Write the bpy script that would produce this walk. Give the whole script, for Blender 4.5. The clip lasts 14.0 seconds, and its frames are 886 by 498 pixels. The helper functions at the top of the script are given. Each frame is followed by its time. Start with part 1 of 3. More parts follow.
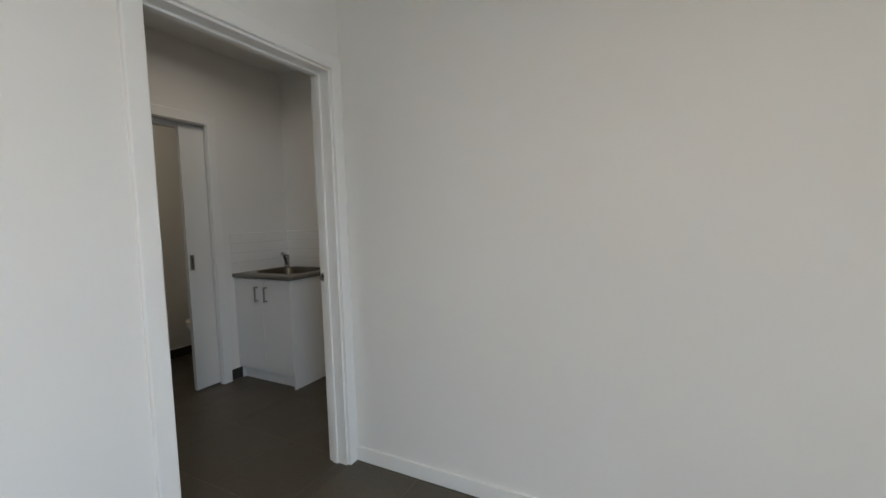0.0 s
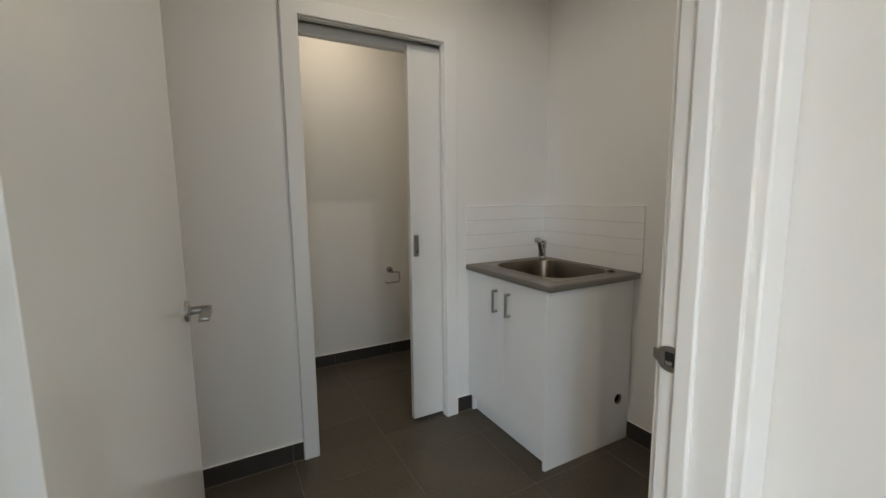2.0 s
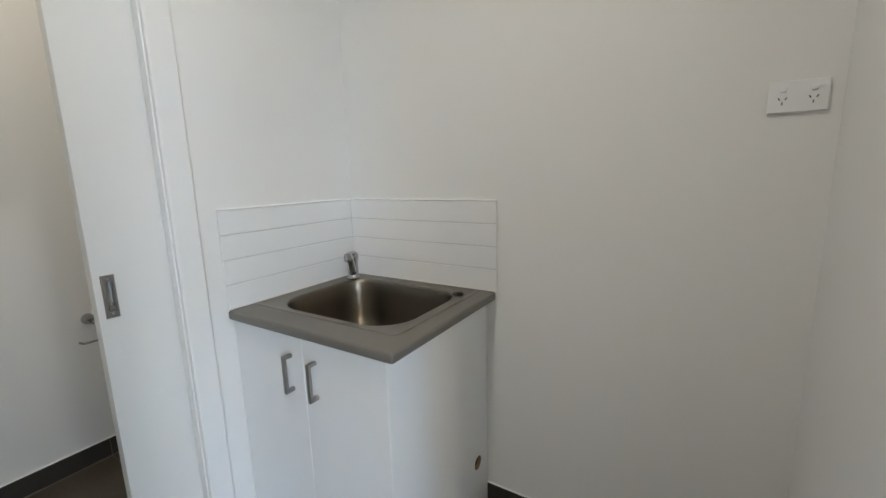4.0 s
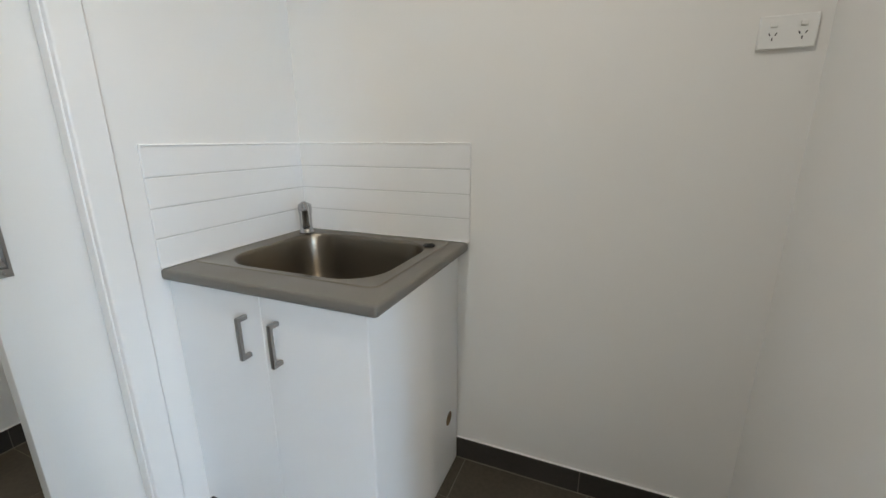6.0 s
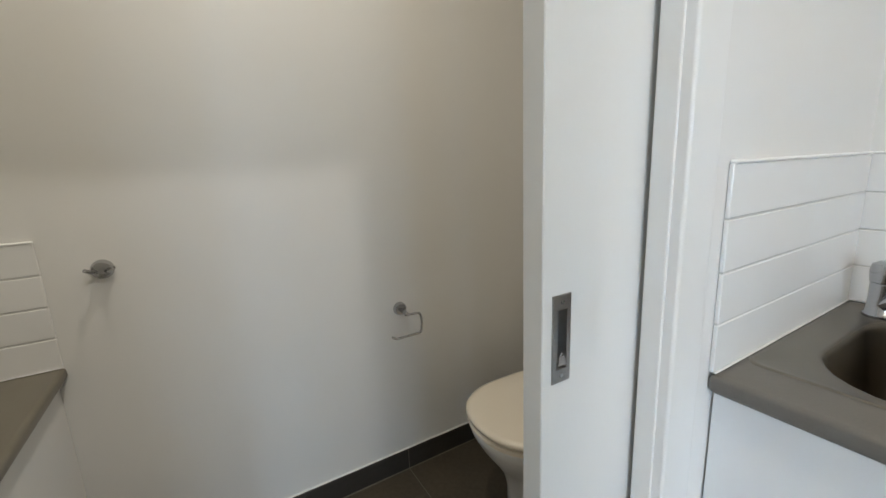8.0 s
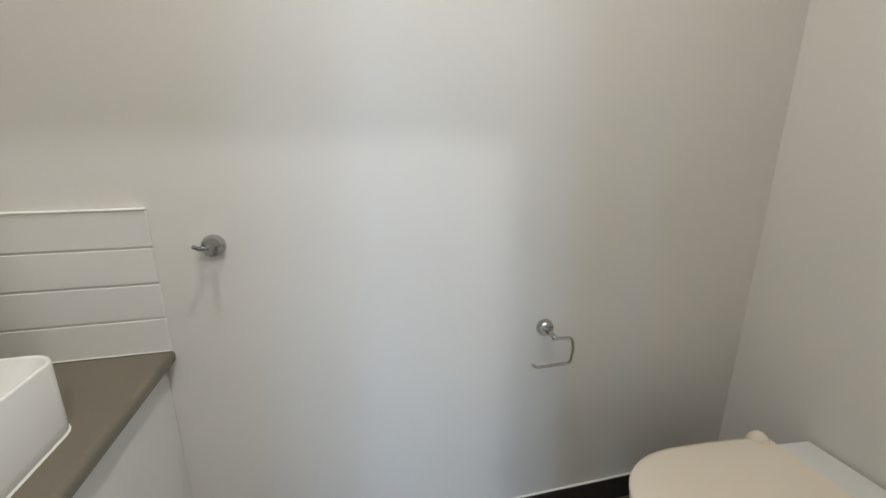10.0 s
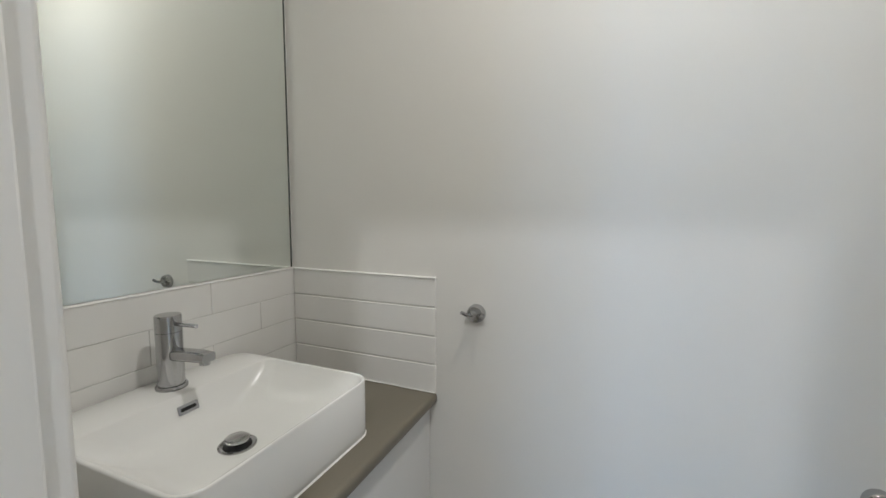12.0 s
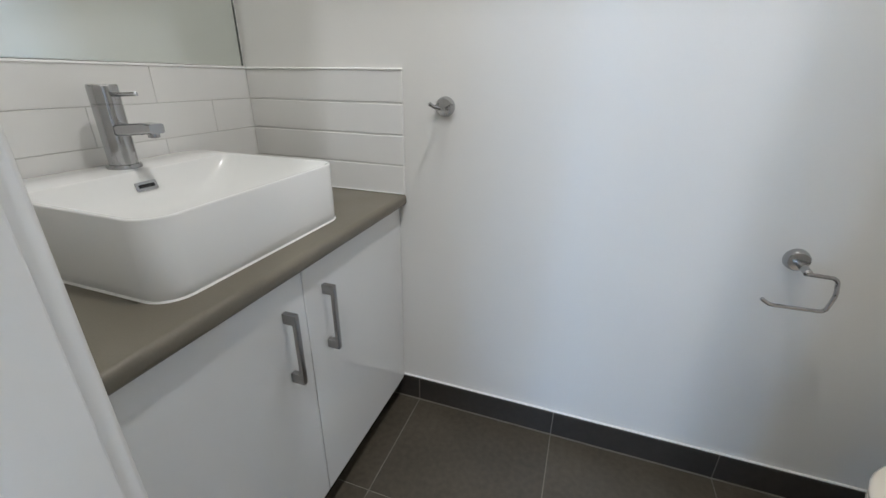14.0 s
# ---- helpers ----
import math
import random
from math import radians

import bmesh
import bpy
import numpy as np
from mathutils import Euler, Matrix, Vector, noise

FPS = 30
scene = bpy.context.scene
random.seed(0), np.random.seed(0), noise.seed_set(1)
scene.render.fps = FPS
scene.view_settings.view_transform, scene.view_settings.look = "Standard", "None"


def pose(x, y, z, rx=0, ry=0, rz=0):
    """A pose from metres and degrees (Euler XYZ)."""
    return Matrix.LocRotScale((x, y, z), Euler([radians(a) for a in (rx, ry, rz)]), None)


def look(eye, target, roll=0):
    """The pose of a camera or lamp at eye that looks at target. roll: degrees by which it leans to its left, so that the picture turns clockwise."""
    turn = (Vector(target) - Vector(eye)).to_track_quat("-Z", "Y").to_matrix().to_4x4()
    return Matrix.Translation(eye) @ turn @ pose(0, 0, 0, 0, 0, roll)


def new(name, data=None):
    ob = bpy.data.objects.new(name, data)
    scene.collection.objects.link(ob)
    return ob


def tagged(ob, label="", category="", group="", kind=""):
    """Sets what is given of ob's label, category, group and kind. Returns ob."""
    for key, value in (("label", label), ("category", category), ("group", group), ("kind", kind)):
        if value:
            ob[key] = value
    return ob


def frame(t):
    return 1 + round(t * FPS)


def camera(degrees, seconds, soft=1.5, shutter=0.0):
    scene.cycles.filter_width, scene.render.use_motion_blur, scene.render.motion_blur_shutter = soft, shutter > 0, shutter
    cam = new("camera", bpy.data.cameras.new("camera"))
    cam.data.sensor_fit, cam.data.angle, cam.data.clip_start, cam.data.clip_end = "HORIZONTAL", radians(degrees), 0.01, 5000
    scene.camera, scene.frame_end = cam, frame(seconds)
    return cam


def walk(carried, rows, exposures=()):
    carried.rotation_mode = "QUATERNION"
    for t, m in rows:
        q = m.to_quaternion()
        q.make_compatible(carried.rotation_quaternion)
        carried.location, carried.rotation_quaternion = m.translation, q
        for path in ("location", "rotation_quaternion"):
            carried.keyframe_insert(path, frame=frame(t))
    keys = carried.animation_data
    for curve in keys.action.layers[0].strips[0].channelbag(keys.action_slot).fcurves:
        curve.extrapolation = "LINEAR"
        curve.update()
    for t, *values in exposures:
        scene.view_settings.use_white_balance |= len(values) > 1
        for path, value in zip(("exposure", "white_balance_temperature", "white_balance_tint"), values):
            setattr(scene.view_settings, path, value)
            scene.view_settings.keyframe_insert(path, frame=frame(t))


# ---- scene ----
cam = camera(94.9, 14.0, soft=1.5)
PATH = [
    (0, (-2.78, -3.155, 1.295), (-1.015, -2.226, 1.153), -1.7),
    (0.5, (-2.485, -2.883, 1.28), (-0.901, -1.675, 1.111), -1.5),
    (1, (-2.199, -2.597, 1.285), (-0.806, -1.174, 1.093), -1.2),
    (1.5, (-1.982, -2.29, 1.289), (-0.834, -0.667, 1.079), -1.3),
    (2, (-1.836, -1.993, 1.288), (-0.89, -0.25, 1.035), -0.6),
    (2.5, (-1.693, -1.774, 1.287), (-0.788, -0.015, 0.995), -0.2),
    (3, (-1.555, -1.564, 1.301), (-0.413, 0.048, 0.991), -0.9),
    (3.5, (-1.438, -1.377, 1.321), (-0.011, -0.012, 1.007), -1.6),
    (4, (-1.329, -1.306, 1.323), (0.341, -0.263, 0.97), -1.5),
    (4.2, (-1.282, -1.306, 1.321), (0.48, -0.437, 0.948), -1.6),
    (6.3, (-1.305, -1.089, 1.242), (0.474, -0.344, 0.712), 0.0),
    (6.5, (-1.297, -1.042, 1.252), (0.424, -0.155, 0.748), -0.1),
    (7, (-1.235, -0.844, 1.274), (0.222, 0.461, 0.858), 0.0),
    (7.5, (-1.232, -0.591, 1.254), (-0.095, 1.006, 0.855), -1.0),
    (8, (-1.273, -0.305, 1.248), (-0.281, 1.382, 0.84), -2.4),
    (8.2, (-1.277, -0.212, 1.25), (-0.285, 1.473, 0.827), -3.0),
    (10.3, (-1.222, 0.073, 1.242), (-1.031, 1.994, 0.719), 0.0),
    (10.5, (-1.229, 0.056, 1.214), (-1.25, 2.0, 0.744), -0.2),
    (11, (-1.224, 0.036, 1.221), (-1.636, 1.948, 0.802), 1.0),
    (11.5, (-1.2, 0.027, 1.265), (-1.854, 1.892, 0.954), 0.9),
    (12, (-1.183, 0.025, 1.292), (-1.951, 1.862, 1.104), 0.2),
    (12.5, (-1.182, 0.025, 1.302), (-1.95, 1.86, 1.098), -0.1),
    (13, (-1.18, 0.024, 1.24), (-1.909, 1.846, 0.852), 0.1),
    (13.5, (-1.166, 0.024, 1.162), (-1.841, 1.801, 0.541), 0.2),
    (14, (-1.151, 0.007, 1.082), (-1.756, 1.747, 0.303), 0.8),
]
LIGHTNESS = [
    (0, -0.64, 6950, 12), (1.0, -0.42, 7150, 13), (1.5, -0.13, 7250, 13), (2.0, 0.3, 7150, 12), (2.5, 0.58, 6750, 11), (3.0, 0.86, 6600, 10), (4.0, 0.98, 6400, 10),
    (6.5, 1.2, 6550, 10), (7.0, 1.0, 6950, 10), (7.5, 1.13, 6650, 10), (8.2, 1.28, 6400, 10),
    (10.3, 1.7, 6050, 11), (11.0, 1.7, 6000, 11), (11.5, 1.65, 5850, 10), (12.5, 1.43, 5800, 10), (13.0, 1.5, 5750, 11), (14.0, 1.8, 5600, 11),
]
walk(cam, [(t, look(eye, target, roll)) for t, eye, target, roll in PATH], LIGHTNESS)

# ---- world, daylight and lamps ----
world = bpy.data.worlds.new("world")
scene.world = world
world.use_nodes = True
wn = world.node_tree.nodes
sky = wn.new("ShaderNodeTexSky")
sky.sky_type, sky.sun_disc = "NISHITA", False
sky.sun_elevation, sky.sun_rotation = radians(40), radians(200)
wn["Background"].inputs["Strength"].default_value = 0.1
world.node_tree.links.new(sky.outputs["Color"], wn["Background"].inputs["Color"])


def area_lamp(name, m, sx, sy, watts, color, spread=180):
    data = bpy.data.lights.new(name, "AREA")
    data.shape, data.size, data.size_y = "RECTANGLE", sx, sy
    data.energy, data.color, data.spread = watts, color, radians(spread)
    ob = new(name, data)
    ob.matrix_world = m
    return ob


def round_lamp(name, m, size, watts, color, spread=150):
    data = bpy.data.lights.new(name, "AREA")
    data.shape, data.size = "DISK", size
    data.energy, data.color, data.spread = watts, color, radians(spread)
    ob = new(name, data)
    ob.matrix_world = m
    return ob


# daylight in the three glazed openings of the hall, and recessed ceiling lights
WINDOWS = ((-3.12, -2.55, 0.03, 2.30), (-2.45, -1.26, 0.03, 2.30), (-5.2, -4.2, 0.03, 2.30))
LAMP_SHARES = (0.24, 0.11, 1.35)          # lamp power of each unseen opening, set to fit the far wall's light band
SKY_BLUE, GROUND_WARM = (0.39, 0.665, 1.0), (1.0, 0.87, 0.66)
for (wx0, wx1, wz0, wz1), lamp_share in zip(WINDOWS, LAMP_SHARES):
    # lamps stand in for sky, in and down, and unseen ground's bounce, in and up
    wxm, wide, power = (wx0 + wx1) / 2, wx1 - wx0 - 0.1, lamp_share * (wx1 - wx0)
    for z in (0.68, 1.72):
        area_lamp("sky_light", look((wxm, -5.66, z), (wxm, -4.66, z - 0.8)), wide, 0.96, 31 * power, SKY_BLUE, 130)
    area_lamp("ground_bounce_lamp", look((wxm, -5.66, 1.2), (wxm, -4.66, 2.1)), wide, 1.5, 22 * power, GROUND_WARM, 130)
LAUNDRY_LIGHT = (-1.05, -0.78)
POWDER_LIGHT = (-1.10, 0.63)
# no hall light is in view; this fill is added to warm the walls
HALL_FILL = (-3.3, -3.6)
CH = 2.7
round_lamp("laundry_lamp", pose(*LAUNDRY_LIGHT, CH - 0.012), 0.085, 4.6, (1.0, 0.95, 0.86), 160)
round_lamp("powder_lamp", pose(*POWDER_LIGHT, CH - 0.012), 0.085, 3.2, (1.0, 0.91, 0.755), 160)
round_lamp("hall_fill_lamp", pose(*HALL_FILL, CH - 0.012), 0.085, 32.0, (1.0, 0.84, 0.64), 160)


# ---- materials ----
def mat(name, base, rough=0.5, metal=0.0, var=0.04, scale=3.0, fine=90.0, bump=0.05, bump_d=0.002, spec=0.5, coat=0.0, rvar=0.08, detail=5.0, island=0.0):
    m = bpy.data.materials.new(name)
    m.use_nodes = True
    n, l = m.node_tree.nodes, m.node_tree.links
    b = n["Principled BSDF"]
    tc = n.new("ShaderNodeTexCoord")
    big = n.new("ShaderNodeTexNoise")
    big.inputs["Scale"].default_value, big.inputs["Detail"].default_value = scale, detail
    l.new(tc.outputs["Object"], big.inputs["Vector"])
    fin = n.new("ShaderNodeTexNoise")
    fin.inputs["Scale"].default_value, fin.inputs["Detail"].default_value = fine, 4
    l.new(tc.outputs["Object"], fin.inputs["Vector"])
    mixf = n.new("ShaderNodeMath")
    mixf.operation = "ADD"
    l.new(big.outputs["Fac"], mixf.inputs[0])
    l.new(fin.outputs["Fac"], mixf.inputs[1])
    last = mixf
    if island:
        info = n.new("ShaderNodeObjectInfo")
        mul = n.new("ShaderNodeMath")
        mul.operation, mul.inputs[1].default_value, mul.inputs[2].default_value = "MULTIPLY_ADD", island, -island / 2
        l.new(info.outputs["Random"], mul.inputs[0])
        add = n.new("ShaderNodeMath")
        add.operation = "ADD"
        l.new(mixf.outputs[0], add.inputs[0])
        l.new(mul.outputs[0], add.inputs[1])
        last = add
    mr = n.new("ShaderNodeMapRange")
    mr.inputs["From Min"].default_value, mr.inputs["From Max"].default_value = 0.6, 1.4
    mr.inputs["To Min"].default_value, mr.inputs["To Max"].default_value = 1 - var, 1 + var
    l.new(last.outputs[0], mr.inputs["Value"])
    mul = n.new("ShaderNodeVectorMath")
    mul.operation = "SCALE"
    mul.inputs[0].default_value = base
    l.new(mr.outputs["Result"], mul.inputs["Scale"])
    l.new(mul.outputs["Vector"], b.inputs["Base Color"])
    rr = n.new("ShaderNodeMapRange")
    rr.inputs["From Min"].default_value, rr.inputs["From Max"].default_value = 0.3, 0.7
    rr.inputs["To Min"].default_value, rr.inputs["To Max"].default_value = max(0, rough - rvar), min(1, rough + rvar)
    l.new(big.outputs["Fac"], rr.inputs["Value"])
    l.new(rr.outputs["Result"], b.inputs["Roughness"])
    b.inputs["Metallic"].default_value = metal
    b.inputs["Specular IOR Level"].default_value = spec
    b.inputs["Coat Weight"].default_value = coat
    b.inputs["Coat Roughness"].default_value = 0.08
    if bump:
        bp = n.new("ShaderNodeBump")
        bp.inputs["Strength"].default_value, bp.inputs["Distance"].default_value = bump, bump_d
        l.new(fin.outputs["Fac"], bp.inputs["Height"])
        l.new(bp.outputs["Normal"], b.inputs["Normal"])
    return m


PAINT = mat("wall_paint", (0.78, 0.765, 0.735), 0.55, var=0.006, scale=1.2, fine=220, bump=0.12, bump_d=0.0012, detail=0.0, rvar=0.012)
CEIL = mat("ceiling_paint", (0.80, 0.79, 0.77), 0.8, var=0.006, scale=1.0, fine=200, bump=0.08, detail=0.0, rvar=0.012)
TRIM = mat("trim_gloss_paint", (0.80, 0.79, 0.765), 0.36, var=0.006, scale=2, fine=60, bump=0.02, detail=0.0, rvar=0.012)
LEAF = mat("door_paint", (0.79, 0.785, 0.76), 0.13, var=0.006, scale=1.5, fine=120, bump=0.02, detail=0.0, rvar=0.012)
FLOOR = mat("floor_tile", (0.072, 0.060, 0.043), 0.42, var=0.30, scale=5, fine=60, bump=0.10, bump_d=0.0015, island=0.25)
SKIRT = mat("skirting_tile", (0.040, 0.035, 0.030), 0.45, var=0.2, scale=6, fine=60, bump=0.10, bump_d=0.0015, island=0.25)
GROUT = mat("grey_grout", (0.195, 0.176, 0.145), 0.9, var=0.15, scale=12, fine=150, bump=0.3)
WGROUT = mat("white_grout", (0.60, 0.59, 0.565), 0.85, var=0.06, scale=12, fine=150, bump=0.2)
CAULK = mat("white_sealant", (0.88, 0.875, 0.855), 0.4, var=0.03)
WTILE = mat("white_glazed_tile", (0.80, 0.79, 0.77), 0.10, var=0.012, scale=8, fine=14, bump=0.05, bump_d=0.003, rvar=0.03, island=0.3)
CAB = mat("white_laminate", (0.79, 0.79, 0.785), 0.30, var=0.006, scale=2, fine=200, bump=0.01, detail=0.0, rvar=0.012)
CABG = mat("white_gloss_door", (0.80, 0.80, 0.795), 0.08, var=0.006, scale=2, fine=8, bump=0.015, detail=0.0, rvar=0.012)
# shade inside the cabinet, given as a dark colour
CAVITY_SHADE = mat("cavity_shade", (0.06, 0.055, 0.05), 0.8)
KICK = mat("black_gloss_kick", (0.012, 0.012, 0.012), 0.15, var=0.2)
TOPG = mat("grey_laminate", (0.150, 0.138, 0.120), 0.38, var=0.06, scale=6, fine=260, bump=0.06)
TOPV = mat("brown_grey_laminate", (0.170, 0.151, 0.116), 0.36, var=0.06, scale=6, fine=260, bump=0.06)
def brushed(m, amount):
    """Stretches highlights across brushing that runs round the upright axis."""
    n, l = m.node_tree.nodes, m.node_tree.links
    tg = n.new("ShaderNodeTangent")
    tg.direction_type, tg.axis = "RADIAL", "Z"
    n["Principled BSDF"].inputs["Anisotropic"].default_value = amount
    n["Principled BSDF"].inputs["Anisotropic Rotation"].default_value = 0.25
    l.new(tg.outputs["Tangent"], n["Principled BSDF"].inputs["Tangent"])
    return m


STEEL = brushed(mat("brushed_steel", (0.25, 0.226, 0.19), 0.30, 1.0, var=0.03, scale=3, fine=300, bump=0.02, bump_d=0.0003, rvar=0.015), 0.8)
# same metal as the rim, darkened so the colour carries the bowl's shade
BOWL_SHADED = brushed(mat("shaded_bowl_steel", (0.20, 0.176, 0.142), 0.33, 1.0, var=0.03, scale=3, fine=300, bump=0.0, rvar=0.015), 0.7)
CHROME = mat("chrome", (0.46, 0.46, 0.465), 0.14, 1.0, var=0.02, bump=0.0, rvar=0.03)
NICKEL = mat("satin_nickel", (0.36, 0.35, 0.335), 0.34, 1.0, var=0.04, fine=200, bump=0.02, rvar=0.03)
CERAM = mat("white_ceramic", (0.84, 0.838, 0.825), 0.21, var=0.006, scale=2, fine=5, bump=0.0, coat=0.0, detail=0.0, rvar=0.012)
SEATP = mat("white_seat_plastic", (0.85, 0.78, 0.67), 0.16, var=0.006, bump=0.02, detail=0.0, rvar=0.012)
PLAST = mat("white_plastic", (0.80, 0.80, 0.78), 0.3, var=0.006, detail=0.0, rvar=0.012)
# black rubber; also the shade coloured into holes, slots and the waste gap
BLACK = mat("black_rubber_and_hole_shade", (0.015, 0.015, 0.015), 0.45, var=0.2)
CONC = mat("concrete_paving", (0.34, 0.32, 0.29), 0.9, var=0.2, scale=2, fine=60, bump=0.3)
ALU = mat("white_aluminium", (0.74, 0.74, 0.73), 0.35, var=0.02)


def plain(name, base, rough, metal=0.0, emit=0.0, trans=0.0):
    m = bpy.data.materials.new(name)
    m.use_nodes = True
    b = m.node_tree.nodes["Principled BSDF"]
    b.inputs["Base Color"].default_value = (*base, 1)
    b.inputs["Roughness"].default_value, b.inputs["Metallic"].default_value = rough, metal
    b.inputs["Transmission Weight"].default_value = trans
    if emit:
        b.inputs["Emission Color"].default_value = (1.0, 0.9, 0.75, 1)
        b.inputs["Emission Strength"].default_value = emit
    return m


MIRROR = plain("mirror_silver", (0.80, 0.835, 0.80), 0.012, 1.0)
GLASS = plain("clear_glass", (0.95, 0.98, 0.97), 0.0, trans=1.0)
MEDGE = plain("mirror_edge", (0.10, 0.11, 0.105), 0.25, 0.3)
GLOW = plain("lamp_diffuser", (0.9, 0.9, 0.88), 0.4, emit=6.0)


# ---- mesh helpers ----
def box(bm, x0, x1, y0, y1, z0, z1, bev=0.0, seg=2):
    """A box with bevelled edges, added to bm."""
    made = bmesh.ops.create_cube(bm, size=1.0)["verts"]
    for v in made:
        v.co = Vector(((x0 + x1) / 2 + v.co.x * (x1 - x0), (y0 + y1) / 2 + v.co.y * (y1 - y0), (z0 + z1) / 2 + v.co.z * (z1 - z0)))
    if bev:
        edges = list({e for v in made for e in v.link_edges})
        bmesh.ops.bevel(bm, geom=edges, offset=bev, segments=seg, profile=0.5, affect="EDGES", clamp_overlap=True)
    return bm


def level_faces(bm):
    """Large flat faces keep their own normal beside small rounded edges."""
    most = max((f.calc_area() for f in bm.faces), default=0)
    for f in bm.faces:
        if len(f.verts) == 4 and f.calc_area() > 0.02 * most:
            for e in f.edges:
                if any(o.calc_area() < 0.25 * f.calc_area() for o in e.link_faces if o is not f):
                    e.smooth = False


def boxm(*dims, bev=0.0, seg=2):
    return box(bmesh.new(), *dims, bev=bev, seg=seg)


def rings(bm, loops, cap0=True, cap1=True, closed=False):
    """Skins a list of loops of equal length."""
    vs = [[bm.verts.new(p) for p in lp] for lp in loops]
    n = len(vs[0])
    pairs = list(zip(vs, vs[1:])) + ([(vs[-1], vs[0])] if closed else [])
    for a, b in pairs:
        for i in range(n):
            bm.faces.new((a[i], a[(i + 1) % n], b[(i + 1) % n], b[i]))
    if cap0 and not closed:
        bm.faces.new(vs[0][::-1])
    if cap1 and not closed:
        bm.faces.new(vs[-1])
    return bm


def rrect(x0, x1, y0, y1, r, z, n=6):
    """A rounded rectangle, counter-clockwise, at height z."""
    out = []
    for cx, cy, a in ((x1 - r, y1 - r, 0), (x0 + r, y1 - r, 90), (x0 + r, y0 + r, 180), (x1 - r, y0 + r, 270)):
        for i in range(n + 1):
            t = radians(a + 90 * i / n)
            out.append((cx + r * math.cos(t), cy + r * math.sin(t), z))
    return out


def circle(c, axis, r, n=24):
    q = Vector(axis).normalized().to_track_quat("Z", "Y")
    return [Vector(c) + q @ Vector((r * math.cos(2 * math.pi * i / n), r * math.sin(2 * math.pi * i / n), 0)) for i in range(n)]


def lathe(bm, base, axis, profile, n=28):
    """Turns (distance along axis, radius) pairs round the axis."""
    a = Vector(axis).normalized()
    return rings(bm, [circle(Vector(base) + a * h, a, max(r, 1e-4), n) for h, r in profile])


def smooth_path(pts, r=0.01, n=5):
    """Rounds the corners of a polyline."""
    pts = [Vector(p) for p in pts]
    out = [pts[0]]
    for a, b, c in zip(pts, pts[1:], pts[2:]):
        d0, d1 = (a - b), (c - b)
        k = min(r, d0.length * 0.45, d1.length * 0.45)
        p, q = b + d0.normalized() * k, b + d1.normalized() * k
        for i in range(n + 1):
            t = i / n
            out.append(p * (1 - t) ** 2 + b * 2 * t * (1 - t) + q * t * t)
    out.append(pts[-1])
    return out


def tube(bm, pts, r, n=12, r2=None):
    """A round bar along pts, its ends rounded off."""
    loops, m = [], len(pts)
    up = Vector((0.13, 0.31, 1)).normalized()
    dirs = [(Vector(pts[min(i + 1, m - 1)]) - Vector(pts[max(i - 1, 0)])).normalized() for i in range(m)]

    def loop(c, d, rad):
        u = d.cross(up).normalized()
        w = d.cross(u)
        return [Vector(c) + u * rad * math.cos(2 * math.pi * k / n) + w * rad * math.sin(2 * math.pi * k / n) for k in range(n)]

    loops.append(loop(Vector(pts[0]) - dirs[0] * r * 0.35, dirs[0], r * 0.55))
    for i in range(m):
        rad = r if r2 is None else r + (r2 - r) * i / (m - 1)
        loops.append(loop(pts[i], dirs[i], rad))
    rad = r if r2 is None else r2
    loops.append(loop(Vector(pts[-1]) + dirs[-1] * rad * 0.35, dirs[-1], rad * 0.55))
    return rings(bm, loops)


def finish(bm, sharp=35):
    bmesh.ops.recalc_face_normals(bm, faces=bm.faces)
    for f in bm.faces:
        f.smooth = True
    for e in bm.edges:
        if len(e.link_faces) == 2 and e.calc_face_angle(0) > radians(sharp):
            e.smooth = False


def mesh_of(name, bm, material, sharp=35):
    finish(bm, sharp)
    if sharp == 35:
        level_faces(bm)
    me = bpy.data.meshes.new(name)
    bm.to_mesh(me)
    bm.free()
    me.materials.append(material)
    return me


def thing(name, at, label, category, group="", kind=""):
    ob = new(name)
    ob.empty_display_size = 0.05
    ob.location = at
    return tagged(ob, label, category, group, kind)


def world_of(ob):
    m = ob.matrix_basis.copy()
    while ob.parent:
        ob = ob.parent
        m = ob.matrix_basis @ m
    return m


def part(name, bm, material, parent, label="", sharp=35):
    """One mesh object under a thing or a part; the mesh is given in world places."""
    bm.transform(world_of(parent).inverted())
    ob = new(name, mesh_of(name, bm, material, sharp))
    ob.parent = parent
    return tagged(ob, label)


def solid(name, bm, material, label, category, kind="structure", sharp=35):
    return tagged(new(name, mesh_of(name, bm, material, sharp)), label, category, kind=kind)


# ---- the plan, in metres ----
X_EAST, X_WEST = 0.0, -2.170         # laundry
Y_N, Y_S = 0.0, -1.580               # laundry
WALL_N = 0.14                        # wall between laundry and powder room
Y_FAR, X_PE = 1.08, 0.09             # powder room
Y_H, X_HE, X_HW, Y_HS = -1.696, -1.108, -5.4, -5.6   # hall
SX0, SX1, SZ = -1.478, -0.748, 2.09  # sliding door opening
EX0, EX1, EZ = -2.020, -1.186, 2.052   # entry opening

# walls
wn_l = thing("wall_north_laundry", (-1.1, Y_N, 0), "white painted plaster wall with a pocket for the sliding door", "wall", kind="structure")
